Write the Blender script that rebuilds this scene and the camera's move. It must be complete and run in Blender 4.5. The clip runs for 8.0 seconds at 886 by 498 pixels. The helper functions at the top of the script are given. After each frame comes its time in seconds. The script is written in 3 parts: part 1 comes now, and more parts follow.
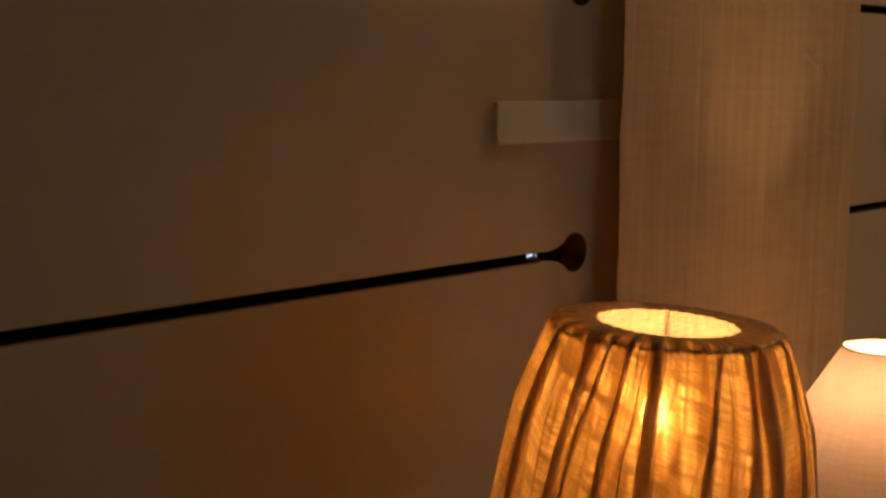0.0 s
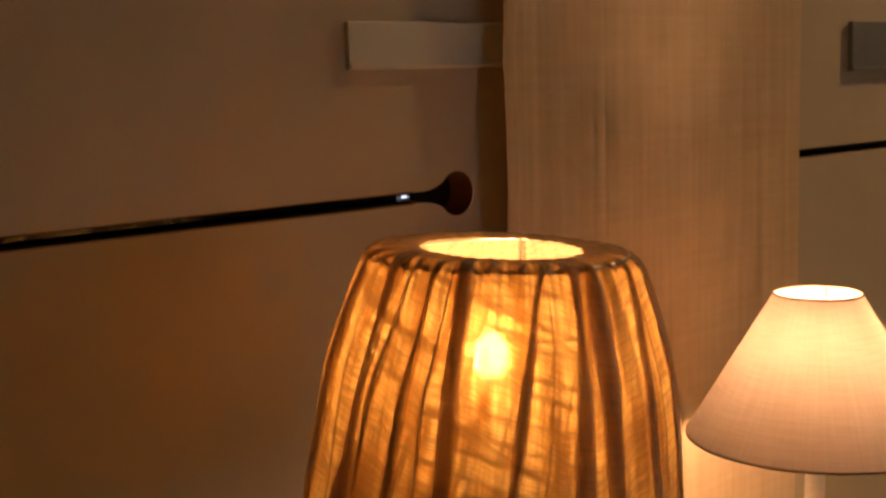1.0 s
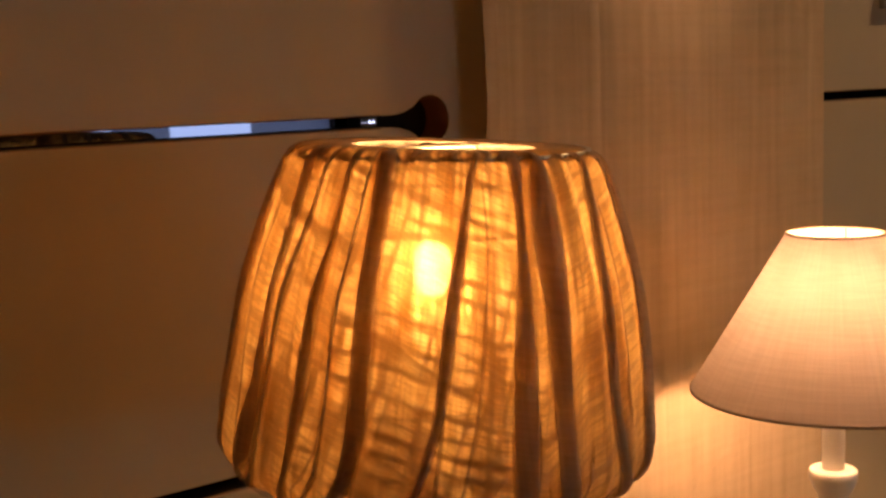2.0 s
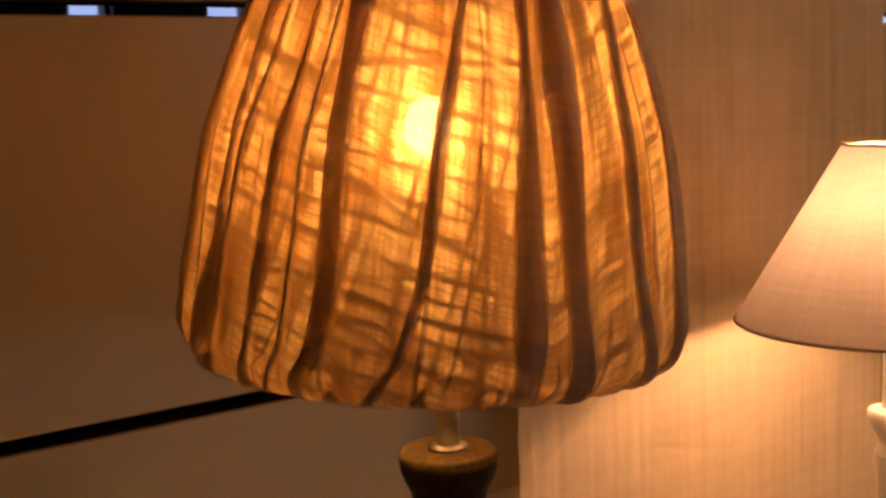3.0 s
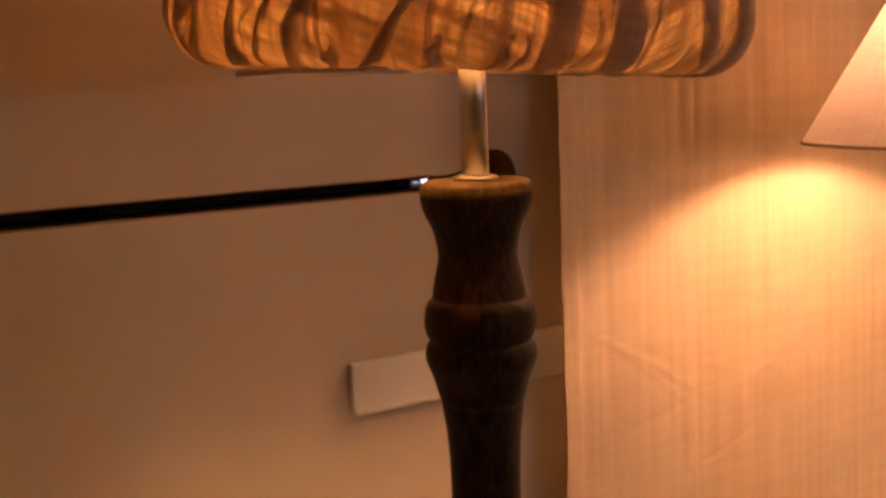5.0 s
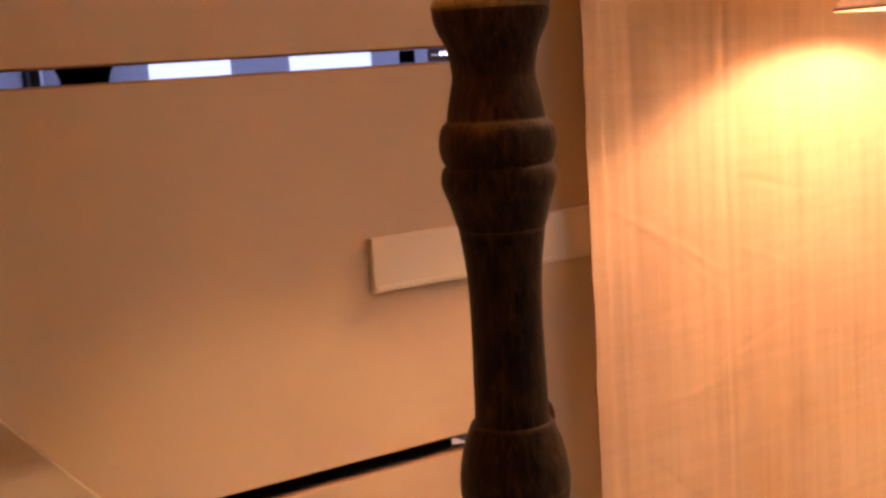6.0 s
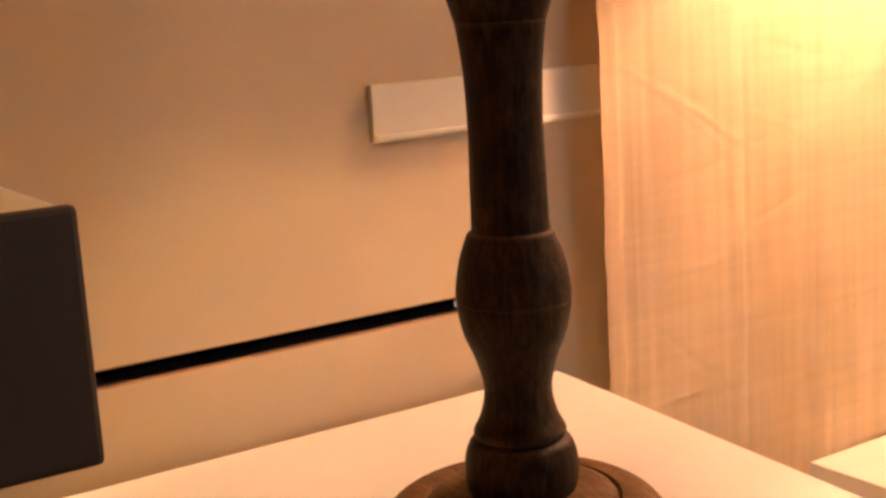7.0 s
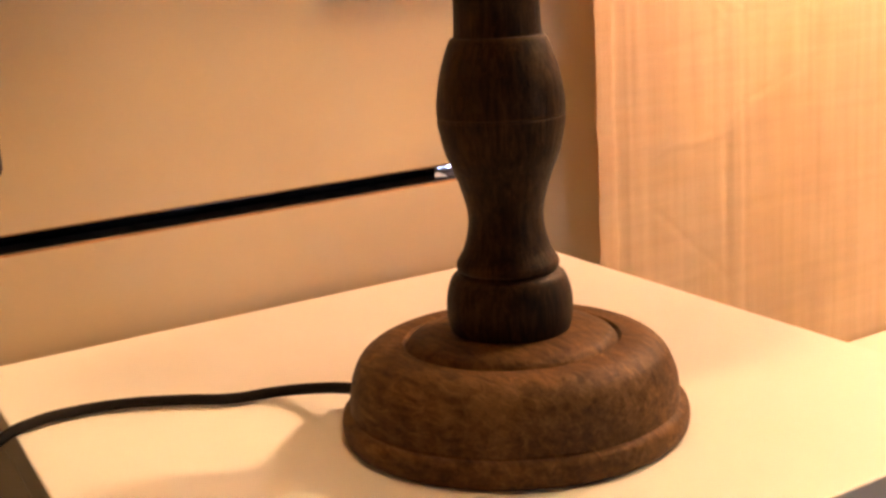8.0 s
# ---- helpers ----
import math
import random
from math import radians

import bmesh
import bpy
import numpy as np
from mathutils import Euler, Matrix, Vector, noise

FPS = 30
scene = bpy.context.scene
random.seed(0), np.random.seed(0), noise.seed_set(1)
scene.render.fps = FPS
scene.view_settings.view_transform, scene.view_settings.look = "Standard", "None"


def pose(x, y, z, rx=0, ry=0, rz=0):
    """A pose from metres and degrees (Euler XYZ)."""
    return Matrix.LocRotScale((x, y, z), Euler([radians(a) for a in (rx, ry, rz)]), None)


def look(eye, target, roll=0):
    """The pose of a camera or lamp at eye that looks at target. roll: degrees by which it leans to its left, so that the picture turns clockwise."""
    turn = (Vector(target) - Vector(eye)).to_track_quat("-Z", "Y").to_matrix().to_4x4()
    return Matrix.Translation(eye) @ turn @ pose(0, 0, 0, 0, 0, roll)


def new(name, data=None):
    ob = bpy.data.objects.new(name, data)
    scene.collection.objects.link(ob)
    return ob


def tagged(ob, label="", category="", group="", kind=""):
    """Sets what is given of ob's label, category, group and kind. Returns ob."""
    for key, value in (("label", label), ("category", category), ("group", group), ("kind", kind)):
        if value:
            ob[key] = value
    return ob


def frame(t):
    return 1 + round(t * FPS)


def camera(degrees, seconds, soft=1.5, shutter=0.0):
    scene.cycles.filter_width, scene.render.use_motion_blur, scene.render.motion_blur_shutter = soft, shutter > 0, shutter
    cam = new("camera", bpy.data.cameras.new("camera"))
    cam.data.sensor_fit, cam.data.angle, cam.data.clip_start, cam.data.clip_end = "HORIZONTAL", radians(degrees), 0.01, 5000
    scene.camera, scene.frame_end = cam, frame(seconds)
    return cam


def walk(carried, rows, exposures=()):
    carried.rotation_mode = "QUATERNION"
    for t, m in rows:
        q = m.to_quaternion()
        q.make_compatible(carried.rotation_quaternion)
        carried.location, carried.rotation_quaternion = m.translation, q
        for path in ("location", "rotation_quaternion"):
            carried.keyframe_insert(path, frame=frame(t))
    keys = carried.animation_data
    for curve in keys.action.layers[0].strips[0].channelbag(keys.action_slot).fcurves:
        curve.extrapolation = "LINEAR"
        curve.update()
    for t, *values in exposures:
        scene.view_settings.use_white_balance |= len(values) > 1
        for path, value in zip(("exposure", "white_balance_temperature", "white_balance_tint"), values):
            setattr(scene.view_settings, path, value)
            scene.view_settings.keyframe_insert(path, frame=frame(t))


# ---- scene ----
cam = camera(39.1, 8.0, soft=2.8)
PATH = [
    (0, (-0.772, -0.789, 1.675), (0.625, 0.612, 1.385), 0.6),
    (0.5, (-0.658, -0.804, 1.64), (0.722, 0.615, 1.354), -0.7),
    (1, (-0.569, -0.823, 1.598), (0.767, 0.639, 1.32), -1.5),
    (2.5, (-0.415, -0.776, 1.478), (0.822, 0.774, 1.22), -2.0),
    (3, (-0.38, -0.747, 1.432), (0.827, 0.827, 1.181), -2.0),
    (3.5, (-0.36, -0.725, 1.396), (0.835, 0.858, 1.142), -1.5),
    (4, (-0.343, -0.707, 1.355), (0.831, 0.893, 1.107), -1.2),
    (4.5, (-0.337, -0.701, 1.323), (0.823, 0.909, 1.074), -1.5),
    (6, (-0.323, -0.69, 1.224), (0.768, 0.959, 0.921), -3.5),
    (6.5, (-0.313, -0.678, 1.188), (0.763, 0.974, 0.852), -3.3),
    (7, (-0.308, -0.678, 1.1545), (0.751, 0.981, 0.779), -3.4),
    (7.5, (-0.301, -0.662, 1.107), (0.769, 0.987, 0.737), -3.4),
    (8, (-0.287, -0.640, 1.0885), (0.786, 0.992, 0.643), -3.3),
]

EXPOSURES = [(0.0, -0.34, 7800, 12), (1.0, 0.0, 7600, 14), (2.5, 0.08, 7400, 17), (3.5, 0.12, 7400, 20), (4.5, 0.40, 7500, 29), (6.0, 1.25, 7300, 36), (7.0, 1.55, 6950, 24), (8.0, 1.65, 6650, 16)]
walk(cam, [(t, look(eye, target, roll)) for t, eye, target, roll in PATH], EXPOSURES)

# ---- world and light ----
world = bpy.data.worlds.new("world")
scene.world = world
world.use_nodes = True
world.node_tree.nodes["Background"].inputs[0].default_value = (0.02, 0.02, 0.025, 1)
world.node_tree.nodes["Background"].inputs[1].default_value = 0.3

BULB_WARM = (1.0, 0.62, 0.30)      # tungsten glow of the wooden lamp
BULB_SOFT = (1.0, 0.60, 0.365)      # glow of the white lamp
BULB_POWER, BULB2_POWER = 540.0, 330.0
FILL_LIGHT_POWER = 300.0
WINDOW_POWER = 9.0


# ---- material helpers ----
def mat(name):
    m = bpy.data.materials.new(name)
    m.use_nodes = True
    nt = m.node_tree
    return m, nt, nt.nodes["Principled BSDF"]


def node(nt, kind, **values):
    n = nt.nodes.new(kind)
    for key, value in values.items():
        if key in n.inputs:
            n.inputs[key].default_value = value
    return n


def noise_node(nt, scale, detail=6.0, rough=0.6, stretch=(1, 1, 1), distortion=0.0):
    tc = nt.nodes.new("ShaderNodeTexCoord")
    mp = nt.nodes.new("ShaderNodeMapping")
    mp.inputs["Scale"].default_value = stretch
    nt.links.new(tc.outputs["Object"], mp.inputs["Vector"])
    n = nt.nodes.new("ShaderNodeTexNoise")
    n.inputs["Scale"].default_value = scale
    n.inputs["Detail"].default_value = detail
    n.inputs["Roughness"].default_value = rough
    n.inputs["Distortion"].default_value = distortion
    nt.links.new(mp.outputs["Vector"], n.inputs["Vector"])
    return n.outputs["Fac"]


def ramp(nt, fac, stops):
    r = nt.nodes.new("ShaderNodeValToRGB")
    r.color_ramp.elements[0].position, r.color_ramp.elements[0].color = stops[0][0], (*stops[0][1], 1)
    r.color_ramp.elements[1].position, r.color_ramp.elements[1].color = stops[-1][0], (*stops[-1][1], 1)
    for p, c in stops[1:-1]:
        e = r.color_ramp.elements.new(p)
        e.color = (*c, 1)
    nt.links.new(fac, r.inputs["Fac"])
    return r.outputs["Color"]


def blend(nt, kind, fac, a, b):
    m = nt.nodes.new("ShaderNodeMix")
    m.data_type, m.blend_type = "RGBA", kind
    for socket, value in ((m.inputs[0], fac), (m.inputs[6], a), (m.inputs[7], b)):
        if isinstance(value, (int, float)):
            socket.default_value = value
        elif isinstance(value, tuple):
            socket.default_value = (*value, 1)
        else:
            nt.links.new(value, socket)
    return m.outputs[2]


def calc(nt, op, a, b=0.0, clamp=False):
    m = nt.nodes.new("ShaderNodeMath")
    m.operation, m.use_clamp = op, clamp
    for socket, value in ((m.inputs[0], a), (m.inputs[1], b)):
        if isinstance(value, (int, float)):
            socket.default_value = value
        else:
            nt.links.new(value, socket)
    return m.outputs[0]


def bump(nt, bsdf, height, strength, distance):
    b = nt.nodes.new("ShaderNodeBump")
    b.inputs["Strength"].default_value, b.inputs["Distance"].default_value = strength, distance
    nt.links.new(height, b.inputs["Height"])
    nt.links.new(b.outputs["Normal"], bsdf.inputs["Normal"])


def paint(name, dark, light, rough, grain=900.0, strength=0.08, stain=3.0):
    m, nt, p = mat(name)
    broad = noise_node(nt, stain, 5, 0.6)
    fine = noise_node(nt, grain, 3, 0.6)
    c = ramp(nt, broad, [(0.3, dark), (0.7, light)])
    nt.links.new(c, p.inputs["Base Color"])
    p.inputs["Roughness"].default_value = rough
    bump(nt, p, fine, strength, 0.0006)
    return m


def wood(name, dark, mid, light, rough=0.55, grain=(14, 14, 1.1), worn_lit=(0.20, 0.125, 0.06), wear=0.5):
    m, nt, p = mat(name)
    streak = noise_node(nt, 34, 8, 0.68, grain, 0.6)
    blotch = noise_node(nt, 38, 5, 0.65)
    turned = noise_node(nt, 90, 3, 0.6, (0.3, 0.3, 6))
    scuff = noise_node(nt, 75, 7, 0.75, (1, 1, 0.6))
    c1 = ramp(nt, streak, [(0.32, dark), (0.52, mid), (0.72, light)])
    c2 = ramp(nt, blotch, [(0.34, (0.42, 0.39, 0.36)), (0.66, (1.0, 1.0, 1.0))])
    c = blend(nt, "MULTIPLY", 0.85, c1, c2)
    rubbed = ramp(nt, scuff, [(0.50, (0, 0, 0)), (0.68, (1, 1, 1))])
    c = blend(nt, "MIX", calc(nt, "MULTIPLY", rubbed, wear), c, worn_lit)
    # convex edges set paler: rubbed wood and the rims' highlight in one colour
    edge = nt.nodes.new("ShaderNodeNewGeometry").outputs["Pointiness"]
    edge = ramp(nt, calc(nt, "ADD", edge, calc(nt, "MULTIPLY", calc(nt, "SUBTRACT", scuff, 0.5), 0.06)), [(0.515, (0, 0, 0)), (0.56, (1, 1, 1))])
    c = blend(nt, "MIX", calc(nt, "MULTIPLY", edge, 0.7), c, worn_lit)
    nt.links.new(c, p.inputs["Base Color"])
    nt.links.new(calc(nt, "ADD", calc(nt, "MULTIPLY", blotch, 0.35), rough - 0.15), p.inputs["Roughness"])
    p.inputs["Specular IOR Level"].default_value = 0.12
    height = calc(nt, "ADD", calc(nt, "MULTIPLY", streak, 0.7), calc(nt, "MULTIPLY", turned, 0.5))
    bump(nt, p, height, 0.35, 0.0012)
    return m


def metal(name, colour, rough, spread=0.08):
    m, nt, p = mat(name)
    p.inputs["Metallic"].default_value = 1.0
    p.inputs["Base Color"].default_value = (*colour, 1)
    s = noise_node(nt, 300, 3, 0.6, (0.05, 1, 1))
    nt.links.new(calc(nt, "ADD", calc(nt, "MULTIPLY", s, spread), rough), p.inputs["Roughness"])
    return m


def glow(name, colour, strength):
    m = bpy.data.materials.new(name)
    m.use_nodes = True
    nt = m.node_tree
    nt.nodes.clear()
    e = node(nt, "ShaderNodeEmission", Color=(*colour, 1), Strength=strength)
    o = nt.nodes.new("ShaderNodeOutputMaterial")
    nt.links.new(e.outputs[0], o.inputs[0])
    return m


def cloth(name, face, through_colour, share, open_low, open_high, weave, creases=True, low=(0.50, 0.45, 0.40), upright=0.5, knit=0.0, slub=42.0, slant=0.0, tapered=False, halo=0.0):
    """Thin woven cloth: part of the light is thrown back, part soaks through, a little passes straight between the threads."""
    m = bpy.data.materials.new(name)
    m.use_nodes = True
    nt = m.node_tree
    nt.nodes.clear()
    tc = nt.nodes.new("ShaderNodeTexCoord")
    uv = tc.outputs["UV"]

    def threads(axis, scale, distortion, fine=1.5):
        mp = nt.nodes.new("ShaderNodeMapping")
        mp.inputs["Rotation"].default_value = (0, 0, axis)
        nt.links.new(uv, mp.inputs["Vector"])
        w = nt.nodes.new("ShaderNodeTexWave")
        w.inputs["Scale"].default_value = scale
        w.inputs["Distortion"].default_value = distortion
        w.inputs["Detail"].default_value = 3
        w.inputs["Detail Scale"].default_value = fine
        nt.links.new(mp.outputs["Vector"], w.inputs["Vector"])
        return w.outputs["Fac"]

    def slubs(stretch, scale, rotation=0.0):
        mp = nt.nodes.new("ShaderNodeMapping")
        mp.vector_type = "TEXTURE"
        mp.inputs["Scale"].default_value = [1 / k for k in stretch]
        mp.inputs["Rotation"].default_value = (0, 0, rotation)
        nt.links.new(uv, mp.inputs["Vector"])
        n = nt.nodes.new("ShaderNodeTexNoise")
        n.inputs["Scale"].default_value = scale
        n.inputs["Detail"].default_value = 5
        nt.links.new(mp.outputs["Vector"], n.inputs["Vector"])
        return n.outputs["Fac"]

    warp, weft = threads(0.06, weave, 2.0), threads(1.52, weave, 2.0)
    net = calc(nt, "MULTIPLY", warp, weft)
    long_slub, cross_slub = slubs((9, 0.3, 1), slub, slant * 0.4), slubs((0.5, 9, 1), slub, -slant)
    broad = slubs((1, 1, 1), 22)
    tone = calc(nt, "ADD", calc(nt, "MULTIPLY", long_slub, upright), calc(nt, "MULTIPLY", cross_slub, 1 - upright))
    tone = calc(nt, "ADD", calc(nt, "MULTIPLY", tone, 0.7), calc(nt, "MULTIPLY", broad, 0.3))
    tone_c = ramp(nt, tone, [(0.38, low), (0.60, (1, 1, 1))])
    if knit:
        tone_c = blend(nt, "MULTIPLY", knit, tone_c, ramp(nt, net, [(0.0, (0.35, 0.28, 0.2)), (0.5, (1, 1, 1))]))
    face_c = blend(nt, "MULTIPLY", 0.5, face, tone_c)
    thin_c = blend(nt, "MULTIPLY", 1.0, tone_c, through_colour)
    if creases:
        patch = slubs((5, 0.7, 1), 14, 0.1)
        thin_c = blend(nt, "MULTIPLY", 1.0, thin_c, ramp(nt, patch, [(0.36, (0.50, 0.34, 0.20)), (0.56, (1, 1, 1))]))
        # fine open weave, then thick dark threads running singly and in bundles
        for stretch, turn in (((0.05, 1, 1), 0.0), ((1, 0.06, 1), 0.05)):
            fine = slubs(stretch, 640, turn)
            thin_c = blend(nt, "MULTIPLY", 1.0, thin_c, ramp(nt, fine, [(0.40, (0.52, 0.42, 0.30)), (0.54, (1, 1, 1))]))
        for stretch, scale, turn, deep, cut in (((0.014, 1, 1), 150, 0.0, 0.95, 0.42), ((0.012, 1, 1), 230, 0.07, 0.95, 0.42), ((1, 0.014, 1), 160, 0.06, 0.85, 0.40), ((1, 0.016, 1), 240, -0.14, 0.85, 0.41),
                                                ((0.015, 1, 1), 170, -0.26, 0.85, 0.38), ((0.015, 1, 1), 200, 0.32, 0.75, 0.38)):
            coarse = ramp(nt, slubs(stretch, scale, turn), [(cut, (1, 1, 1)), (cut + 0.022, (0, 0, 0))])
            here = ramp(nt, slubs((1, 1, 1), 14 + scale * 0.05, turn), [(0.38, (0.45, 0.45, 0.45)), (0.54, (1, 1, 1))])
            thin_c = blend(nt, "MIX", calc(nt, "MULTIPLY", calc(nt, "MULTIPLY", coarse, here), deep), thin_c, (0.13, 0.055, 0.014))
    d = nt.nodes.new("ShaderNodeBsdfDiffuse")
    t = nt.nodes.new("ShaderNodeBsdfTranslucent")
    nt.links.new(face_c, d.inputs["Color"])
    nt.links.new(thin_c, t.inputs["Color"])
    b = nt.nodes.new("ShaderNodeBump")
    b.inputs["Strength"].default_value, b.inputs["Distance"].default_value = 0.4, 0.0008
    nt.links.new(calc(nt, "ADD", net, calc(nt, "MULTIPLY", tone, 2.0)), b.inputs["Height"])
    nt.links.new(b.outputs["Normal"], d.inputs["Normal"])
    mix = nt.nodes.new("ShaderNodeMixShader")
    mix.inputs[0].default_value = share
    nt.links.new(d.outputs[0], mix.inputs[1])
    soaked = t.outputs[0]
    if halo:
        f = nt.nodes.new("ShaderNodeBsdfRefraction")
        f.inputs["IOR"].default_value, f.inputs["Roughness"].default_value = 1.3, 1.0
        nt.links.new(thin_c, f.inputs["Color"])
        spread = nt.nodes.new("ShaderNodeMixShader")
        spread.inputs[0].default_value = halo
        nt.links.new(t.outputs[0], spread.inputs[1])
        nt.links.new(f.outputs[0], spread.inputs[2])
        soaked = spread.outputs[0]
    nt.links.new(soaked, mix.inputs[2])
    clear = nt.nodes.new("ShaderNodeBsdfTransparent")
    clear.inputs[0].default_value = (*[0.5 + 0.5 * c for c in through_colour], 1)
    gap = calc(nt, "ADD", open_low, calc(nt, "MULTIPLY", calc(nt, "MULTIPLY", net, tone), open_high - open_low))
    if tapered:
        thick = nt.nodes.new("ShaderNodeAttribute")
        thick.attribute_name = "thickness"
        gap = calc(nt, "SUBTRACT", 1.0, thick.outputs["Fac"], True)
        clear.inputs[0].default_value = (1, 1, 1, 1)
    mix2 = nt.nodes.new("ShaderNodeMixShader")
    nt.links.new(gap, mix2.inputs[0])
    nt.links.new(mix.outputs[0], mix2.inputs[1])
    nt.links.new(clear.outputs[0], mix2.inputs[2])
    o = nt.nodes.new("ShaderNodeOutputMaterial")
    nt.links.new(mix2.outputs[0], o.inputs[0])
    return m


WALL_PAINT = paint("wall_laminate", (0.475, 0.365, 0.228), (0.535, 0.42, 0.275), 0.6, 700, 0.05, 4)
MDF = paint("cut_fibreboard", (0.20, 0.10, 0.045), (0.28, 0.15, 0.07), 0.9, 500, 0.3, 30)
# near-black slot and keyhole insides: the shade there is put into the colour
SHADOWED_HOLLOW = paint("shadowed_hollow", (0.012, 0.010, 0.008), (0.02, 0.016, 0.012), 0.95, 400, 0.1, 20)
# the bluish tint carries the blue of daylight reflected in the slots
SLOT_METAL = metal("daylight_tinted_strip", (0.046, 0.064, 0.112), 0.012, 0.01)
# blue tint stands for window light mirrored in the glint facets
GLINT_METAL = metal("polished_glint_metal", (0.50, 0.60, 0.86), 0.03, 0.02)
CHROME = metal("brushed_nickel", (0.50, 0.46, 0.41), 0.28)
WHITE_TOP = paint("white_laminate", (0.83, 0.80, 0.73), (0.88, 0.86, 0.80), 0.42, 800, 0.05, 6)
TAG_CARD = paint("cream_plastic", (0.60, 0.53, 0.38), (0.66, 0.59, 0.44), 0.38, 700, 0.04, 10)
TAG_GREY = paint("grey_plastic", (0.13, 0.12, 0.10), (0.18, 0.165, 0.14), 0.45, 700, 0.05, 10)
DARK_SHELF = paint("dark_brown_laminate", (0.040, 0.020, 0.010), (0.060, 0.031, 0.016), 0.6, 500, 0.1, 12)
SHELF_TOP = paint("pale_shelf_top", (0.68, 0.60, 0.48), (0.75, 0.67, 0.55), 0.5, 600, 0.06, 8)
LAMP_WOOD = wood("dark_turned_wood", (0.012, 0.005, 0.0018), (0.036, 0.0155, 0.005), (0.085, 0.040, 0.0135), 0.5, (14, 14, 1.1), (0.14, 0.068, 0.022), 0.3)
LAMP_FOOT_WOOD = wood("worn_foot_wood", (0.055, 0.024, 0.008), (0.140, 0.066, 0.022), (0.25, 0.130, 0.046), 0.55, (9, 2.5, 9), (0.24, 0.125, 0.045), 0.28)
# paler lamp wood: wear plus the lit look of the neck's rim
LIT_CAP_WOOD = wood("rubbed_lit_cap_wood", (0.09, 0.052, 0.015), (0.18, 0.11, 0.032), (0.27, 0.175, 0.06), 0.6, (10, 10, 3), (0.26, 0.17, 0.06), 0.4)
WHITE_WOOD = paint("white_painted_wood", (0.74, 0.70, 0.64), (0.82, 0.79, 0.73), 0.5, 500, 0.15, 25)
CORD = paint("black_rubber_cord", (0.006, 0.005, 0.0045), (0.010, 0.009, 0.008), 0.7, 800, 0.1, 30)
CORD.node_tree.nodes["Principled BSDF"].inputs["Specular IOR Level"].default_value = 0.15
SOCKET = paint("brown_bakelite", (0.05, 0.03, 0.02), (0.07, 0.045, 0.03), 0.4, 500, 0.05, 20)
ROOM_PAINT = paint("shop_wall_paint", (0.16, 0.14, 0.12), (0.22, 0.19, 0.165), 0.8, 400, 0.1, 2)
FLOOR_WOOD = wood("shop_floor_boards", (0.05, 0.03, 0.018), (0.09, 0.055, 0.03), (0.14, 0.09, 0.05), 0.5, (0.4, 6, 6))
BULB_GLOW = glow("bulb_glow", BULB_WARM, BULB_POWER)
BULB2_GLOW = glow("bulb_glow_soft", BULB_SOFT, BULB2_POWER)
FILL_LIGHT = glow("fill_light_glow", (1.0, 0.67, 0.34), FILL_LIGHT_POWER)
DAYLIGHT = glow("window_daylight", (0.78, 0.82, 0.92), WINDOW_POWER)
SHADE_CLOTH = cloth("gathered_linen_shade", (0.46, 0.38, 0.26), (0.98, 0.645, 0.26), 0.325, 0.0, 0.045, 260, True, (0.60, 0.52, 0.43), 0.38, 0.3, 42.0, 0.32, False, 0.17)
PLEAT_CLOTH = cloth("linen_fold", (0.48, 0.39, 0.31), (0.66, 0.40, 0.19), 0.20, 0.0, 0.0, 260, False, (0.6, 0.55, 0.5), 0.5, 0.0, 42.0, 0.2, True)
BINDING_CLOTH = cloth("edge_binding_cloth", (0.50, 0.40, 0.29), (0.6, 0.45, 0.28), 0.25, 0.0, 0.0, 260, False)
CONE_CLOTH = cloth("beige_cotton_shade", (0.68, 0.585, 0.46), (0.86, 0.67, 0.53), 0.095, 0.0, 0.001, 300, False, (0.74, 0.70, 0.65))
BLIND_CLOTH = cloth("blind_cloth", (0.6, 0.58, 0.56), (0.7, 0.68, 0.72), 0.32, 0.0, 0.001, 300, False, (0.9, 0.9, 0.9))
PANEL_CLOTH = cloth("open_weave_linen", (0.79, 0.585, 0.37), (0.7, 0.5, 0.3), 0.15, 0.03, 0.16, 210, False, (0.76, 0.70, 0.63), 0.62, 0.0, 14.0)


# ---- mesh helpers ----
def mesh_object(name, verts, faces, material, parent=None, label="", smooth=False, uvs=None, slots=None, face_slots=None):
    me = bpy.data.meshes.new(name)
    me.from_pydata([tuple(v) for v in verts], [], [tuple(f) for f in faces])
    for m in (slots or [material]):
        me.materials.append(m)
    if face_slots:
        for poly, k in zip(me.polygons, face_slots):
            poly.material_index = k
    if smooth:
        for poly in me.polygons:
            poly.use_smooth = True
    if uvs is not None:
        layer = me.uv_layers.new(name="UVMap")
        for poly in me.polygons:
            for li in poly.loop_indices:
                layer.data[li].uv = uvs[me.loops[li].vertex_index]
    me.update()
    ob = new(name, me)
    if parent is not None:
        ob.parent = parent
    if label:
        ob["label"] = label
    return ob


def part(name, bm, material, parent=None, label="", smooth=False):
    me = bpy.data.meshes.new(name)
    bmesh.ops.recalc_face_normals(bm, faces=bm.faces[:])
    bm.to_mesh(me)
    bm.free()
    me.materials.append(material)
    if smooth:
        for poly in me.polygons:
            poly.use_smooth = True
    ob = new(name, me)
    if parent is not None:
        ob.parent = parent
    if label:
        ob["label"] = label
    return ob


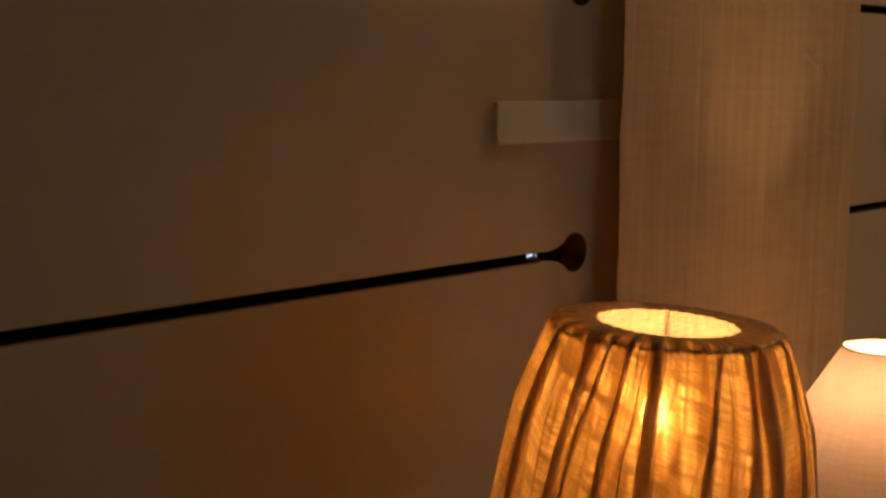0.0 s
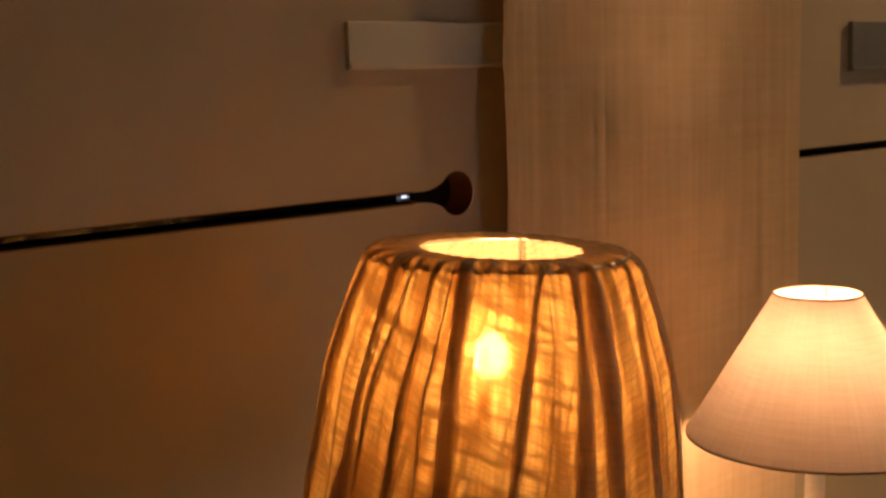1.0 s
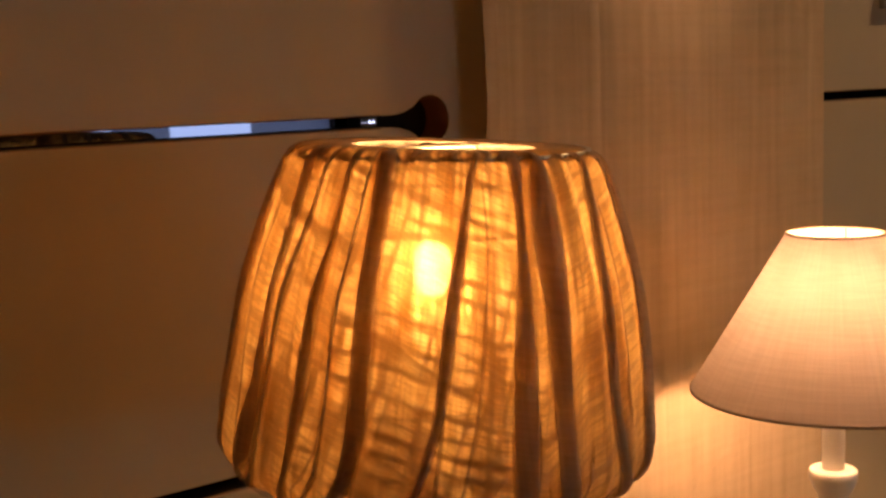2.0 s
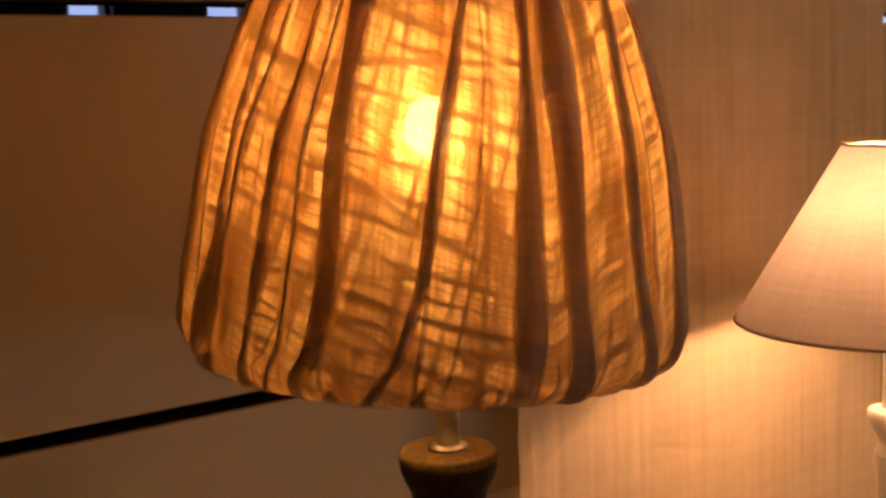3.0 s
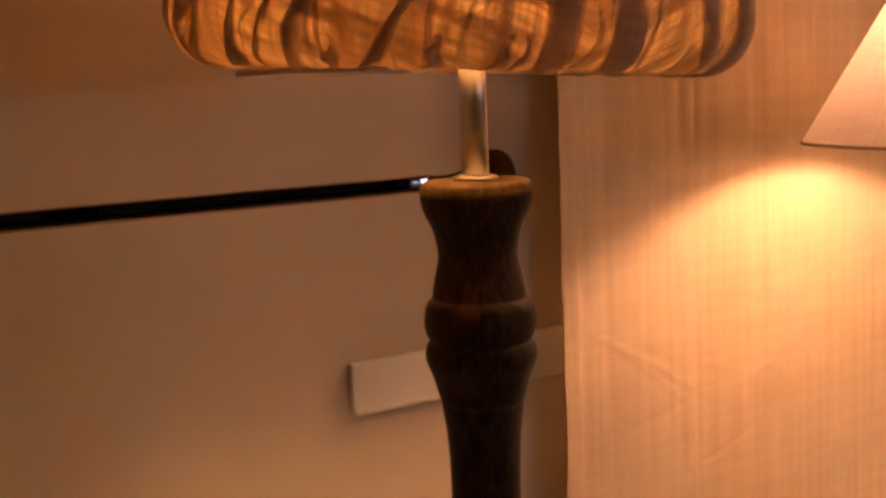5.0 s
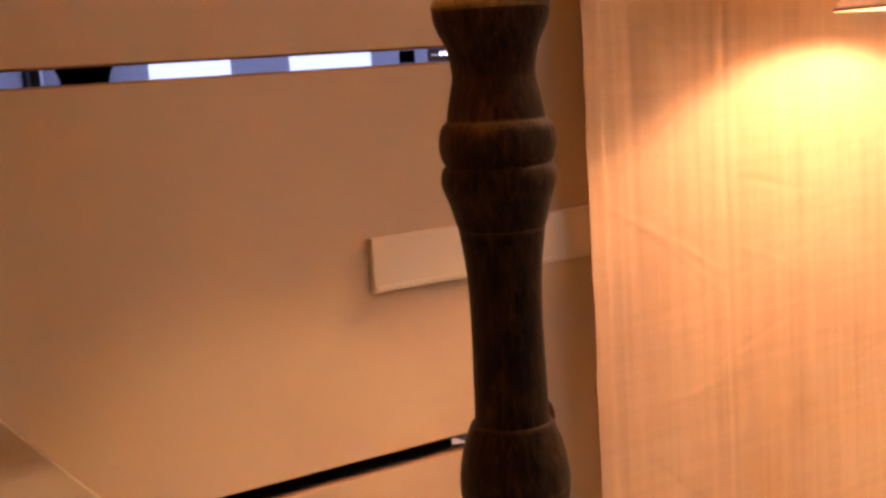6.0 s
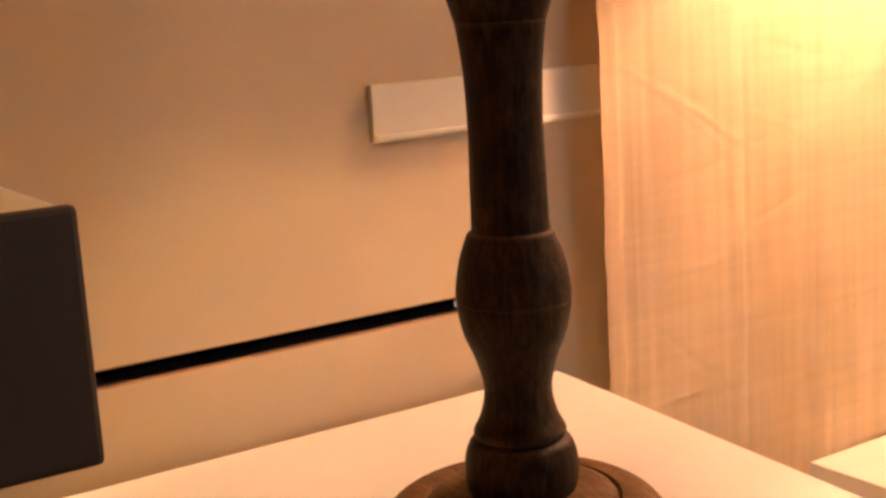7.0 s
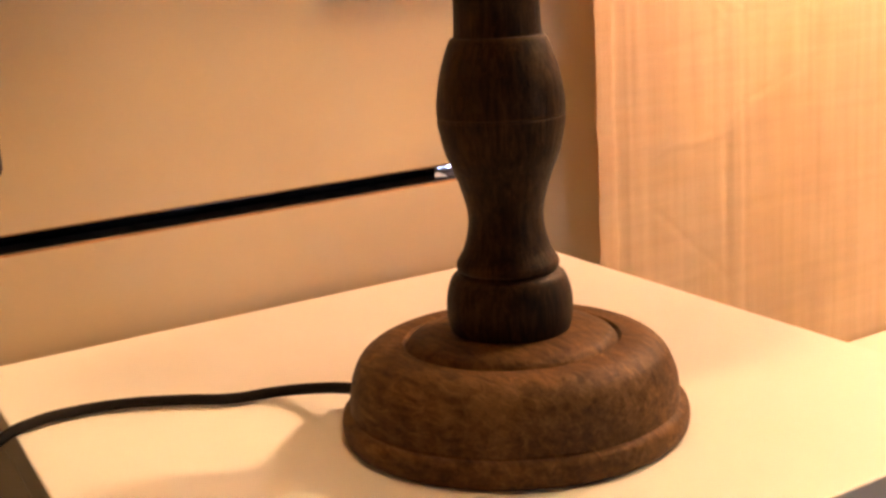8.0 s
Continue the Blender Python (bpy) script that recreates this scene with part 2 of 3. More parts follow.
def box_bm(x0, x1, y0, y1, z0, z1, bevel=0.002, segments=2):
    bm = bmesh.new()
    bmesh.ops.create_cube(bm, size=1)
    for v in bm.verts:
        v.co = Vector((x0 + (v.co.x + 0.5) * (x1 - x0), y0 + (v.co.y + 0.5) * (y1 - y0), z0 + (v.co.z + 0.5) * (z1 - z0)))
    if bevel:
        bmesh.ops.bevel(bm, geom=bm.edges[:], offset=bevel, segments=segments, affect="EDGES", profile=0.5)
    return bm


def lathe(name, profile, material, parent, label="", segments=56, wobble=0.0):
    """A turned piece: profile of (radius, height), from below upwards."""
    verts, faces = [], []
    for i, (r, z) in enumerate(profile):
        for k in range(segments):
            a = 2 * math.pi * k / segments
            rr = r * (1 + wobble * noise.noise(Vector((3 * math.cos(a), 3 * math.sin(a), z * 40))))
            verts.append((rr * math.cos(a), rr * math.sin(a), z))
    for i in range(len(profile) - 1):
        for k in range(segments):
            n = (k + 1) % segments
            faces.append((i * segments + k, i * segments + n, (i + 1) * segments + n, (i + 1) * segments + k))
    faces.append(tuple(reversed(range(segments))))
    faces.append(tuple((len(profile) - 1) * segments + k for k in range(segments)))
    return mesh_object(name, verts, faces, material, parent, label, True)


def rounded(points, steps=5):
    """A smooth curve through profile points (Catmull-Rom); repeat a point to keep a crisp corner."""
    out = []
    p = [points[0], *points, points[-1]]
    for i in range(1, len(p) - 2):
        a, b, c, d = p[i - 1], p[i], p[i + 1], p[i + 2]
        if b == c:
            continue
        for s in range(steps):
            t = s / steps
            out.append(tuple(0.5 * (2 * b[j] + (c[j] - a[j]) * t + (2 * a[j] - 5 * b[j] + 4 * c[j] - d[j]) * t * t
                                    + (3 * b[j] - a[j] - 3 * c[j] + d[j]) * t ** 3) for j in (0, 1)))
    out.append(points[-1])
    return out


def tube(name, points, radius, material, parent=None, label="", resolution=8):
    cu = bpy.data.curves.new(name, "CURVE")
    cu.dimensions, cu.bevel_depth, cu.bevel_resolution, cu.resolution_u = "3D", radius, 4, resolution
    sp = cu.splines.new("BEZIER")
    sp.bezier_points.add(len(points) - 1)
    for bp, co in zip(sp.bezier_points, points):
        bp.co = co
        bp.handle_left_type = bp.handle_right_type = "AUTO"
    cu.use_fill_caps = True
    tmp = bpy.data.objects.new("tmp", cu)
    me = bpy.data.meshes.new_from_object(tmp)
    bpy.data.objects.remove(tmp)
    me.name = name
    me.materials.clear()
    me.materials.append(material)
    for poly in me.polygons:
        poly.use_smooth = True
    ob = new(name, me)
    if parent is not None:
        ob.parent = parent
    if label:
        ob["label"] = label
    return ob


# ---- the slatted display wall ----
GROOVES = [0.1680 + 0.2645 * k for k in range(10)]     # heights of the slots; 0.963, 1.225, 1.487 are passed by the camera
HALF, DEEP = 0.0046, 0.026                            # half a slot's height, its depth
HOLE_X, HOLE_R, LEFT_END, RIGHT_START = 0.202, 0.0200, 0.150, 0.330
WALL_L, WALL_R, WALL_H = -3.0, 7.0, 3.0


def slat_wall():
    verts, faces, slots = [], [], []

    def quad(a, b, c, d, k=0):
        n = len(verts)
        verts.extend((a, b, c, d))
        faces.append((n, n + 1, n + 2, n + 3))
        slots.append(k)

    def front(x0, x1, z0, z1):
        quad((x0, 0, z0), (x1, 0, z0), (x1, 0, z1), (x0, 0, z1))

    edges = [0.0] + [z + s for z in GROOVES for s in (-0.032, 0.032)] + [WALL_H]
    for i in range(0, len(edges), 2):
        front(WALL_L, WALL_R, edges[i], edges[i + 1])
    for g in GROOVES:
        lip = 0.0012
        for x0, x1 in ((WALL_L, LEFT_END), (RIGHT_START, WALL_R)):
            for s in (-1, 1):
                front(x0, x1, *sorted((g + s * 0.032, g + s * (HALF + lip))))
                quad((x0, 0, g + s * (HALF + lip)), (x1, 0, g + s * (HALF + lip)), (x1, lip, g + s * HALF), (x0, lip, g + s * HALF), 1)
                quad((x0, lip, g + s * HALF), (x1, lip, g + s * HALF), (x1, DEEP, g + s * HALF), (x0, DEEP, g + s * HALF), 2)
        front(0.26, RIGHT_START, g - 0.032, g + 0.032)
        quad((RIGHT_START, 0, g - HALF), (RIGHT_START, 0, g + HALF), (RIGHT_START, DEEP, g + HALF), (RIGHT_START, DEEP, g - HALF), 1)
        # the round hole where the slot ends, flared into the slot
        inner, outer = [], []
        steps = 44
        for k in range(steps + 1):
            a = math.pi + 2 * math.pi * k / steps
            da = min(k, steps - k) * 2 * math.pi / steps
            rx, rz = HOLE_R * math.cos(a), HOLE_R * math.sin(a)
            if da < 0.62:
                t = da / 0.62
                x = LEFT_END - HOLE_X + (rx - (LEFT_END - HOLE_X)) * t ** 0.7
                z = HALF + (HOLE_R * math.sin(0.62) - HALF) * t ** 2.6
                rx, rz = x, -z if k < steps / 2 else z
            inner.append((HOLE_X + rx, g + rz))
            c, s = math.cos(a), math.sin(a)
            lx = (0.26 - HOLE_X) if c > 0 else (HOLE_X - LEFT_END)
            f = min(lx / max(abs(c), 1e-6), 0.032 / max(abs(s), 1e-6))
            ox, oz = HOLE_X + f * c, g + f * s
            if da < 0.01:
                ox, oz = LEFT_END, g + (-HALF if k < steps / 2 else HALF)
            outer.append((ox, oz))
        corners = ((LEFT_END, -0.032), (0.26, -0.032), (0.26, 0.032), (LEFT_END, 0.032))
        for cx, cz in corners:
            j = min(range(len(outer)), key=lambda q: (outer[q][0] - cx) ** 2 + (outer[q][1] - g - cz) ** 2)
            outer[j] = (cx, g + cz)
        for k in range(steps):
            (ax, az), (bx, bz) = inner[k], inner[k + 1]
            (cx, cz), (dx, dz) = outer[k + 1], outer[k]
            quad((ax, 0, az), (bx, 0, bz), (cx, 0, cz), (dx, 0, dz))
            quad((ax, 0, az), (bx, 0, bz), (bx, 0.03, bz), (ax, 0.03, az), 1)
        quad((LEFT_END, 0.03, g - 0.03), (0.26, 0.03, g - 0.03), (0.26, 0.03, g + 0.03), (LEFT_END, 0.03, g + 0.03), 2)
    # back and rim of the board
    quad((WALL_L, 0.034, 0), (WALL_R, 0.034, 0), (WALL_R, 0.034, WALL_H), (WALL_L, 0.034, WALL_H))
    for x in (WALL_L, WALL_R):
        quad((x, 0, 0), (x, 0.034, 0), (x, 0.034, WALL_H), (x, 0, WALL_H))
    wall = mesh_object("wall_north", verts, faces, WALL_PAINT, slots=[WALL_PAINT, MDF, SHADOWED_HOLLOW], face_slots=slots)
    tagged(wall, "cream slatwall board with routed horizontal slots and round keyholes", "wall", kind="structure")
    for g in GROOVES:
        for x0, x1 in ((WALL_L, LEFT_END + 0.012), (RIGHT_START, WALL_R)):
            part("slot_strip", box_bm(x0, x1, DEEP - 0.002, DEEP + 0.004, g - HALF - 0.001, g + HALF + 0.001, 0), SLOT_METAL, wall, "polished dark metal strip set into the slot, tinted for reflected daylight")
        # added curved facet, tilted so that a glint shows near the keyhole
        verts, faces = [], []
        for q in range(7):
            for p in range(11):
                dx, dz = 0.0014 * (p - 5), (HALF - 0.0004) * (q - 3) / 3
                verts.append((LEFT_END - 0.008 + dx, 0.0045 - 0.16 * dx + dx * dx / 0.10 + dz * dz / 0.05, g + dz))
        for q in range(6):
            for p in range(10):
                a = q * 11 + p
                faces.append((a, a + 1, a + 12, a + 11))
        mesh_object("glint_facet", verts, faces, GLINT_METAL, wall, "small polished facet, added for the glint at the slot's end", True)
    return wall


slat_wall()

# ---- the rest of the shop, dim and mostly behind the camera ----
BACK_Y, ROOM_L, ROOM_R = -5.2, -3.0, 11.0
tagged(part("floor", box_bm(ROOM_L, ROOM_R, BACK_Y, 0.1, -0.1, 0.0, 0), FLOOR_WOOD), "dark brown wooden shop floor", "floor", kind="structure")
tagged(part("ceiling", box_bm(ROOM_L, ROOM_R, BACK_Y, 0.1, 3.0, 3.1, 0), ROOM_PAINT), "dim painted shop ceiling", "ceiling", kind="structure")
tagged(part("wall_west", box_bm(ROOM_L - 0.1, ROOM_L, BACK_Y, 0.1, 0, 3, 0), ROOM_PAINT), "dim painted side wall", "wall", kind="structure")
tagged(part("wall_east", box_bm(ROOM_R, ROOM_R + 0.1, BACK_Y, 0.1, 0, 3, 0), ROOM_PAINT), "dim painted side wall", "wall", kind="structure")
tagged(part("wall_north_end", box_bm(WALL_R, ROOM_R, 0.0, 0.034, 0, 3, 0), ROOM_PAINT), "plain end of the display wall", "wall", kind="structure")
# two rows of shop windows: x from, x to, sill, head
WINDOWS = [(0.55, 1.36, 1.08, 1.40), (1.41, 1.68, 1.08, 1.40), (1.72, 3.80, 1.08, 1.40), (4.2, 5.3, 1.08, 1.40),
           (1.97, 2.20, 1.50, 1.98), (2.72, 3.00, 1.50, 1.98), (6.52, 6.74, 1.50, 1.98), (7.02, 7.33, 1.50, 1.98), (8.65, 9.30, 1.50, 1.98)]
# unseen blinds, added to give grey stretches in the slots' reflections
ADDED_BLINDS = [(0.60, 1.33), (1.43, 1.66), (1.74, 1.96), (2.40, 2.74), (3.24, 3.78), (4.24, 4.6)]
SILL, HEAD = 1.08, 1.40


def window_wall():
    bm = bmesh.new()
    spans = [(ROOM_L, ROOM_R, 0.0, 1.08), (ROOM_L, ROOM_R, 1.40, 1.50), (ROOM_L, ROOM_R, 1.98, 3.0)]
    for z0, z1 in ((1.08, 1.40), (1.50, 1.98)):
        xs = [ROOM_L] + [x for w in WINDOWS if w[2] == z0 for x in w[:2]] + [ROOM_R]
        spans += [(xs[i], xs[i + 1], z0, z1) for i in range(0, len(xs), 2)]
    for x0, x1, z0, z1 in spans:
        r = bmesh.ops.create_cube(bm, size=1)
        for v in r["verts"]:
            v.co = Vector((x0 + (v.co.x + 0.5) * (x1 - x0), BACK_Y - 0.2 + (v.co.y + 0.5) * 0.2, z0 + (v.co.z + 0.5) * (z1 - z0)))
    tagged(part("wall_south", bm, ROOM_PAINT), "dim wall pierced by shop windows", "wall", kind="structure")
    for i, (a, b, sill, head) in enumerate(WINDOWS):
        bm = bmesh.new()
        for x0, x1, z0, z1 in ((a, b, sill, sill + 0.03), (a, b, head - 0.03, head), (a, a + 0.02, sill + 0.03, head - 0.03), (b - 0.02, b, sill + 0.03, head - 0.03)):
            r = bmesh.ops.create_cube(bm, size=1)
            for v in r["verts"]:
                v.co = Vector((x0 + (v.co.x + 0.5) * (x1 - x0), BACK_Y - 0.11 + (v.co.y + 0.5) * 0.05, z0 + (v.co.z + 0.5) * (z1 - z0)))
        tagged(part("window_%d" % (i + 1), bm, DARK_SHELF), "narrow dark-framed shop window", "window", kind="structure")
    for a, b in ADDED_BLINDS:
        verts, faces, uvs = [], [], []
        for j in range(13):
            for i in range(9):
                verts.append((a + (b - a) * i / 8, BACK_Y - 0.05 + 0.004 * math.sin(i * 2.1), SILL + 0.02 + (HEAD - SILL - 0.03) * j / 12))
                uvs.append((i / 8, j / 12))
        for j in range(12):
            for i in range(8):
                k = j * 9 + i
                faces.append((k, k + 1, k + 10, k + 9))
        blind = mesh_object("added_blind", verts, faces, BLIND_CLOTH, smooth=True, uvs=uvs)
        tagged(blind, "pale roller blind over a shop window, added to dim its reflection", "blind", "roller blinds")
        part("bottom_bar", box_bm(a, b, BACK_Y - 0.058, BACK_Y - 0.042, SILL + 0.006, SILL + 0.02, 0.002), WHITE_WOOD, blind)
    sky = part("backdrop", box_bm(ROOM_L, ROOM_R, BACK_Y - 0.42, BACK_Y - 0.40, 0.4, 2.8, 0), DAYLIGHT)
    tagged(sky, "plain bright daylight outside the windows", "backdrop", kind="structure")


window_wall()


# unseen fixture, added as fill for the right wall and the cloth
def added_ceiling_light(x, y):
    light = new("added_ceiling_light")
    light.location = (x, y, 3.0)
    lathe("rim", rounded([(0.112, -0.016), (0.128, -0.014), (0.132, -0.006), (0.132, 0.0)], 3), WHITE_WOOD, light, "white rim", 40)
    lathe("diffuser", [(0.110, -0.020), (0.110, -0.0165)], FILL_LIGHT, light, "glowing disc", 40)
    return tagged(light, "round warm ceiling light with a white rim, unseen, added to brighten the right wall", "ceiling light", "ceiling lights")


added_ceiling_light(2.4, -0.6)


# ---- hanging open-weave cloth ----
FOLDS = [(0.385, 0.0018, 0.0024), (0.272, -0.0010, 0.0022), (0.290, 0.0010, 0.004), (0.318, -0.0012, 0.007), (0.366, 0.0006, 0.004), (0.372, -0.0009, 0.004), (0.415, -0.0009, 0.009), (0.452, 0.0014, 0.006), (0.470, -0.0012, 0.005),
         (0.510, -0.0014, 0.008), (0.530, 0.0012, 0.004), (0.575, -0.0007, 0.010), (0.612, 0.0014, 0.005), (0.660, -0.0014, 0.008), (0.700, 0.0012, 0.005)]
CREASES = [(0.330, 1.075, -0.55, -0.0013), (0.360, 1.035, 0.25, 0.0010), (0.400, 0.985, 0.35, 0.0013), (0.345, 0.960, 0.1, -0.0010), (0.480, 1.060, 0.45, -0.0013), (0.540, 1.115, 0.5, 0.0011),
           (0.440, 1.110, -0.2, 0.0010), (0.300, 1.150, 0.7, -0.0011), (0.580, 0.960, 0.2, 0.0011), (0.500, 0.900, 0.3, -0.0011), (0.620, 1.040, -0.4, 0.0010)]


crease_rng = random.Random(11)
for k in range(44):
    CREASES.append((crease_rng.uniform(0.27, 0.73), crease_rng.uniform(0.85, 1.75), crease_rng.uniform(-0.9, 0.9), crease_rng.uniform(-0.0008, 0.0008)))


def cloth_panel():
    x0, x1, nx = 0.2437, 0.737, 220
    rows = [0.30 + 0.035 * k for k in range(13)] + [0.75 + 0.0025 * k for k in range(421)] + [1.82 + 0.0376 * k for k in range(31)]
    nz = len(rows) - 1
    verts, faces, uvs = [], [], []
    for j in range(nz + 1):
        z = rows[j]
        for i in range(nx + 1):
            u = i / nx
            edge = (0.0028 * noise.noise(Vector((0, 0, z * 9))) + 0.0013 * noise.noise(Vector((5, 0, z * 35)))) * (1 - u) ** 2
            edge += 0.002 * noise.noise(Vector((9, 0, z * 7))) * u ** 2
            x = x0 + (x1 - x0) * u + edge
            y = -0.0205 + 0.0022 * noise.noise(Vector((x * 9, 3, z * 2.0))) + 0.0006 * noise.noise(Vector((x * 40, 7, z * 14)))
            y += 0.0005 * noise.noise(Vector((x * 70, 1, z * 1.5)))
            for fx, depth, wide in FOLDS:
                y += 0.42 * depth * math.exp(-((x - fx - 0.003 * noise.noise(Vector((fx * 50, 2, z * 3)))) / wide) ** 2)
            for cx, cz, slope, depth in CREASES:
                if abs(z - cz) > 0.12 or abs(x - cx) > 0.15:
                    continue
                across = (z - cz) - slope * (x - cx) + 0.004 * noise.noise(Vector((x * 30, cz * 9, 0)))
                y += 0.75 * depth * math.exp(-(across / 0.0022) ** 2) * math.exp(-((x - cx) / 0.06) ** 2)
            if u < 0.032:
                y -= 0.0012
            verts.append((x, y, z))
            uvs.append((x, z))
    for j in range(nz):
        for i in range(nx):
            a = j * (nx + 1) + i
            faces.append((a, a + 1, a + nx + 2, a + nx + 1))
    ob = mesh_object("cloth_panel", verts, faces, PANEL_CLOTH, smooth=True, uvs=uvs)
    tagged(ob, "beige open-weave linen panel hanging flat against the slatwall", "cloth panel")
    hv, hf, hu = [], [], []
    for j in range(nz + 1):
        for i in (0, 2, 4, 6):
            x, y, z = verts[j * (nx + 1) + i]
            hv.append((x, y - 0.0016, z))
            hu.append((x * 1.3 + 0.4, z))
    for j in range(nz):
        for i in range(3):
            a = j * 4 + i
            hf.append((a, a + 1, a + 5, a + 4))
    mesh_object("hem", hv, hf, PANEL_CLOTH, ob, "folded selvedge hem", True, hu)
    part("curtain_rod", box_bm(0.235, 0.752, -0.022, -0.002, 2.945, 2.97, 0.004), WHITE_WOOD, ob, "slim white batten")
    return ob


cloth_panel()


# ---- label holders on the wall ----
def label_holder(x0, x1, z0, z1, material, label, thick=0.004):
    thing = new("label_holder")
    part("plate", box_bm(x0, x1, -thick - 0.001, -0.0002, z0, z1, 0.0012), material, thing)
    part("lower_rail", box_bm(x0 + 0.001, x1 - 0.001, -thick - 0.0028, -thick - 0.0012, z0 + 0.0012, z0 + 0.0045, 0.0006), material, thing)
    return tagged(thing, label, "label holder", "label holders")


label_holder(0.079, 0.300, 1.603, 1.643, TAG_CARD, "blank cream plastic shelf label holder on the slatwall")
label_holder(0.0755, 0.300, 1.076, 1.112, TAG_CARD, "blank cream plastic shelf label holder behind the lamp")
label_holder(0.880, 1.05, 1.588, 1.650, TAG_GREY, "grey plastic label plate with rounded corners", thick=0.006)


# ---- plinth shelves ----
def plinth(x0, x1, y0, top, height, label, skew=0.0):
    """A box plinth; skew slants its sides, x per metre away from the wall."""
    thing = new("display_plinth")
    for name, ends in (("top_board", (x0, x1, y0, -0.011, top - 0.018, top)),
                       ("side_panel", (x0, x0 + 0.018, y0, -0.011, top - height, top - 0.0181)),
                       ("side_panel", (x1 - 0.018, x1, y0, -0.011, top - height, top - 0.0181)),
                       ("front_panel", (x0 + 0.0181, x1 - 0.0181, y0, y0 + 0.018, top - height, top - 0.0181))):
        bm = box_bm(*ends, 0.001)
        for v in bm.verts:
            v.co.x += skew * (v.co.y + 0.011)
        part(name, bm, WHITE_TOP, thing)
    return tagged(thing, label, "plinth", "display plinths")


plinth(-0.1565, 0.2070, -0.380, 0.9035, 0.9035, "white laminate display plinth under the wooden lamp", 0.1)
second = new("display_plinth")
part("top_board", box_bm(0.448, 1.05, -0.40, -0.0255, 0.761, 0.779, 0.0012), WHITE_TOP, second)
part("side_panel", box_bm(0.448, 0.466, -0.40, -0.0255, 0.0, 0.7609, 0.0008), WHITE_TOP, second)
part("side_panel", box_bm(1.032, 1.05, -0.40, -0.0255, 0.0, 0.7609, 0.0008), WHITE_TOP, second)
part("front_panel", box_bm(0.4661, 1.0319, -0.40, -0.382, 0.0, 0.7609, 0.0008), WHITE_TOP, second)
tagged(second, "lower white laminate display plinth under the white lamp", "plinth", "display plinths")

shelf = new("wall_shelf")
part("board", box_bm(-1.15, -0.2260, -0.391, -0.001, 1.0535, 1.1150, 0.002), SHELF_TOP, shelf, "pale shelf board")
part("front_edge", box_bm(-1.15, -0.2255, -0.395, -0.3915, 1.0530, 1.1160, 0.0017), DARK_SHELF, shelf, "dark brown front edge")
tagged(shelf, "thick wall shelf with pale top and dark front edge", "shelf")

# ---- the turned wooden lamp ----
LAMP = Vector((0.0, -0.25, 0.9))
lamp = new("table_lamp")
lamp.location = LAMP
tagged(lamp, "dark turned wooden table lamp with a lit gathered linen shade", "table lamp", "table lamps")

FOOT = [(0.0685, 0.0036), (0.0700, 0.0050), (0.0706, 0.0085), (0.0702, 0.0122), (0.0688, 0.0140), (0.0668, 0.0146), (0.0668, 0.0146), (0.0666, 0.0205),
        (0.0652, 0.0275), (0.0614, 0.0350), (0.0540, 0.0398), (0.0452, 0.0405), (0.0440, 0.0405), (0.0440, 0.0405), (0.0428, 0.0388), (0.0416, 0.0405), (0.0390, 0.0425), (0.0320, 0.0440), (0.0200, 0.0448)]
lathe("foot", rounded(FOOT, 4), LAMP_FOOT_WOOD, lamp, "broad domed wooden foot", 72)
COLUMN = [(0.0200, 0.0400), (0.0225, 0.0420), (0.0246, 0.0470), (0.0253, 0.0530), (0.0248, 0.0600), (0.0226, 0.0664), (0.0197, 0.0684), (0.0193, 0.0688), (0.0193, 0.0688), (0.0203, 0.0700),
          (0.0204, 0.0722), (0.0192, 0.0745), (0.0172, 0.0785), (0.0152, 0.0865), (0.0153, 0.0945), (0.0186, 0.1060), (0.0226, 0.1160), (0.0247, 0.1260), (0.0251, 0.1293), (0.0247, 0.1302), (0.0251, 0.1311),
          (0.0249, 0.1370), (0.0230, 0.1480), (0.0192, 0.1590), (0.0172, 0.1608), (0.0172, 0.1608), (0.0168, 0.1650), (0.0165, 0.1800), (0.0161, 0.2070), (0.0169, 0.2300), (0.0194, 0.2500)]
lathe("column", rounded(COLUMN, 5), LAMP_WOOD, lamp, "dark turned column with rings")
NECK = [(0.0184, 0.2465), (0.0199, 0.2508), (0.0225, 0.2600), (0.0252, 0.2672), (0.0256, 0.2715), (0.0246, 0.2752), (0.0232, 0.2768), (0.0232, 0.2768), (0.0248, 0.2800), (0.0257, 0.2850), (0.0251, 0.2910),
        (0.0236, 0.2945), (0.0216, 0.2962), (0.0216, 0.2962), (0.0205, 0.3035), (0.0184, 0.3130), (0.0183, 0.3180), (0.0202, 0.3275), (0.0235, 0.3345), (0.0252, 0.3400), (0.0252, 0.3440), (0.0238, 0.3480), (0.0200, 0.3490), (0.0060, 0.3492)]
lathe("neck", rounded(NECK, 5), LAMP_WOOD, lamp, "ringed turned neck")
# added pale ring, its colour stands for bulb light on the neck top
lathe("neck_lit_cap", rounded([(0.0246, 0.3425), (0.0255, 0.3436), (0.0256, 0.3456), (0.0244, 0.3487), (0.0205, 0.3498), (0.0100, 0.3499)], 4), LIT_CAP_WOOD, lamp, "rubbed ochre wooden rim, coloured paler for the bulb's light")
lathe("rod", [(0.0062, 0.3485), (0.0062, 0.430)], CHROME, lamp, "brushed nickel rod", 24)
lathe("rod_washer", [(0.0105, 0.3496), (0.0105, 0.3511), (0.0070, 0.3521)], CHROME, lamp, "", 24)
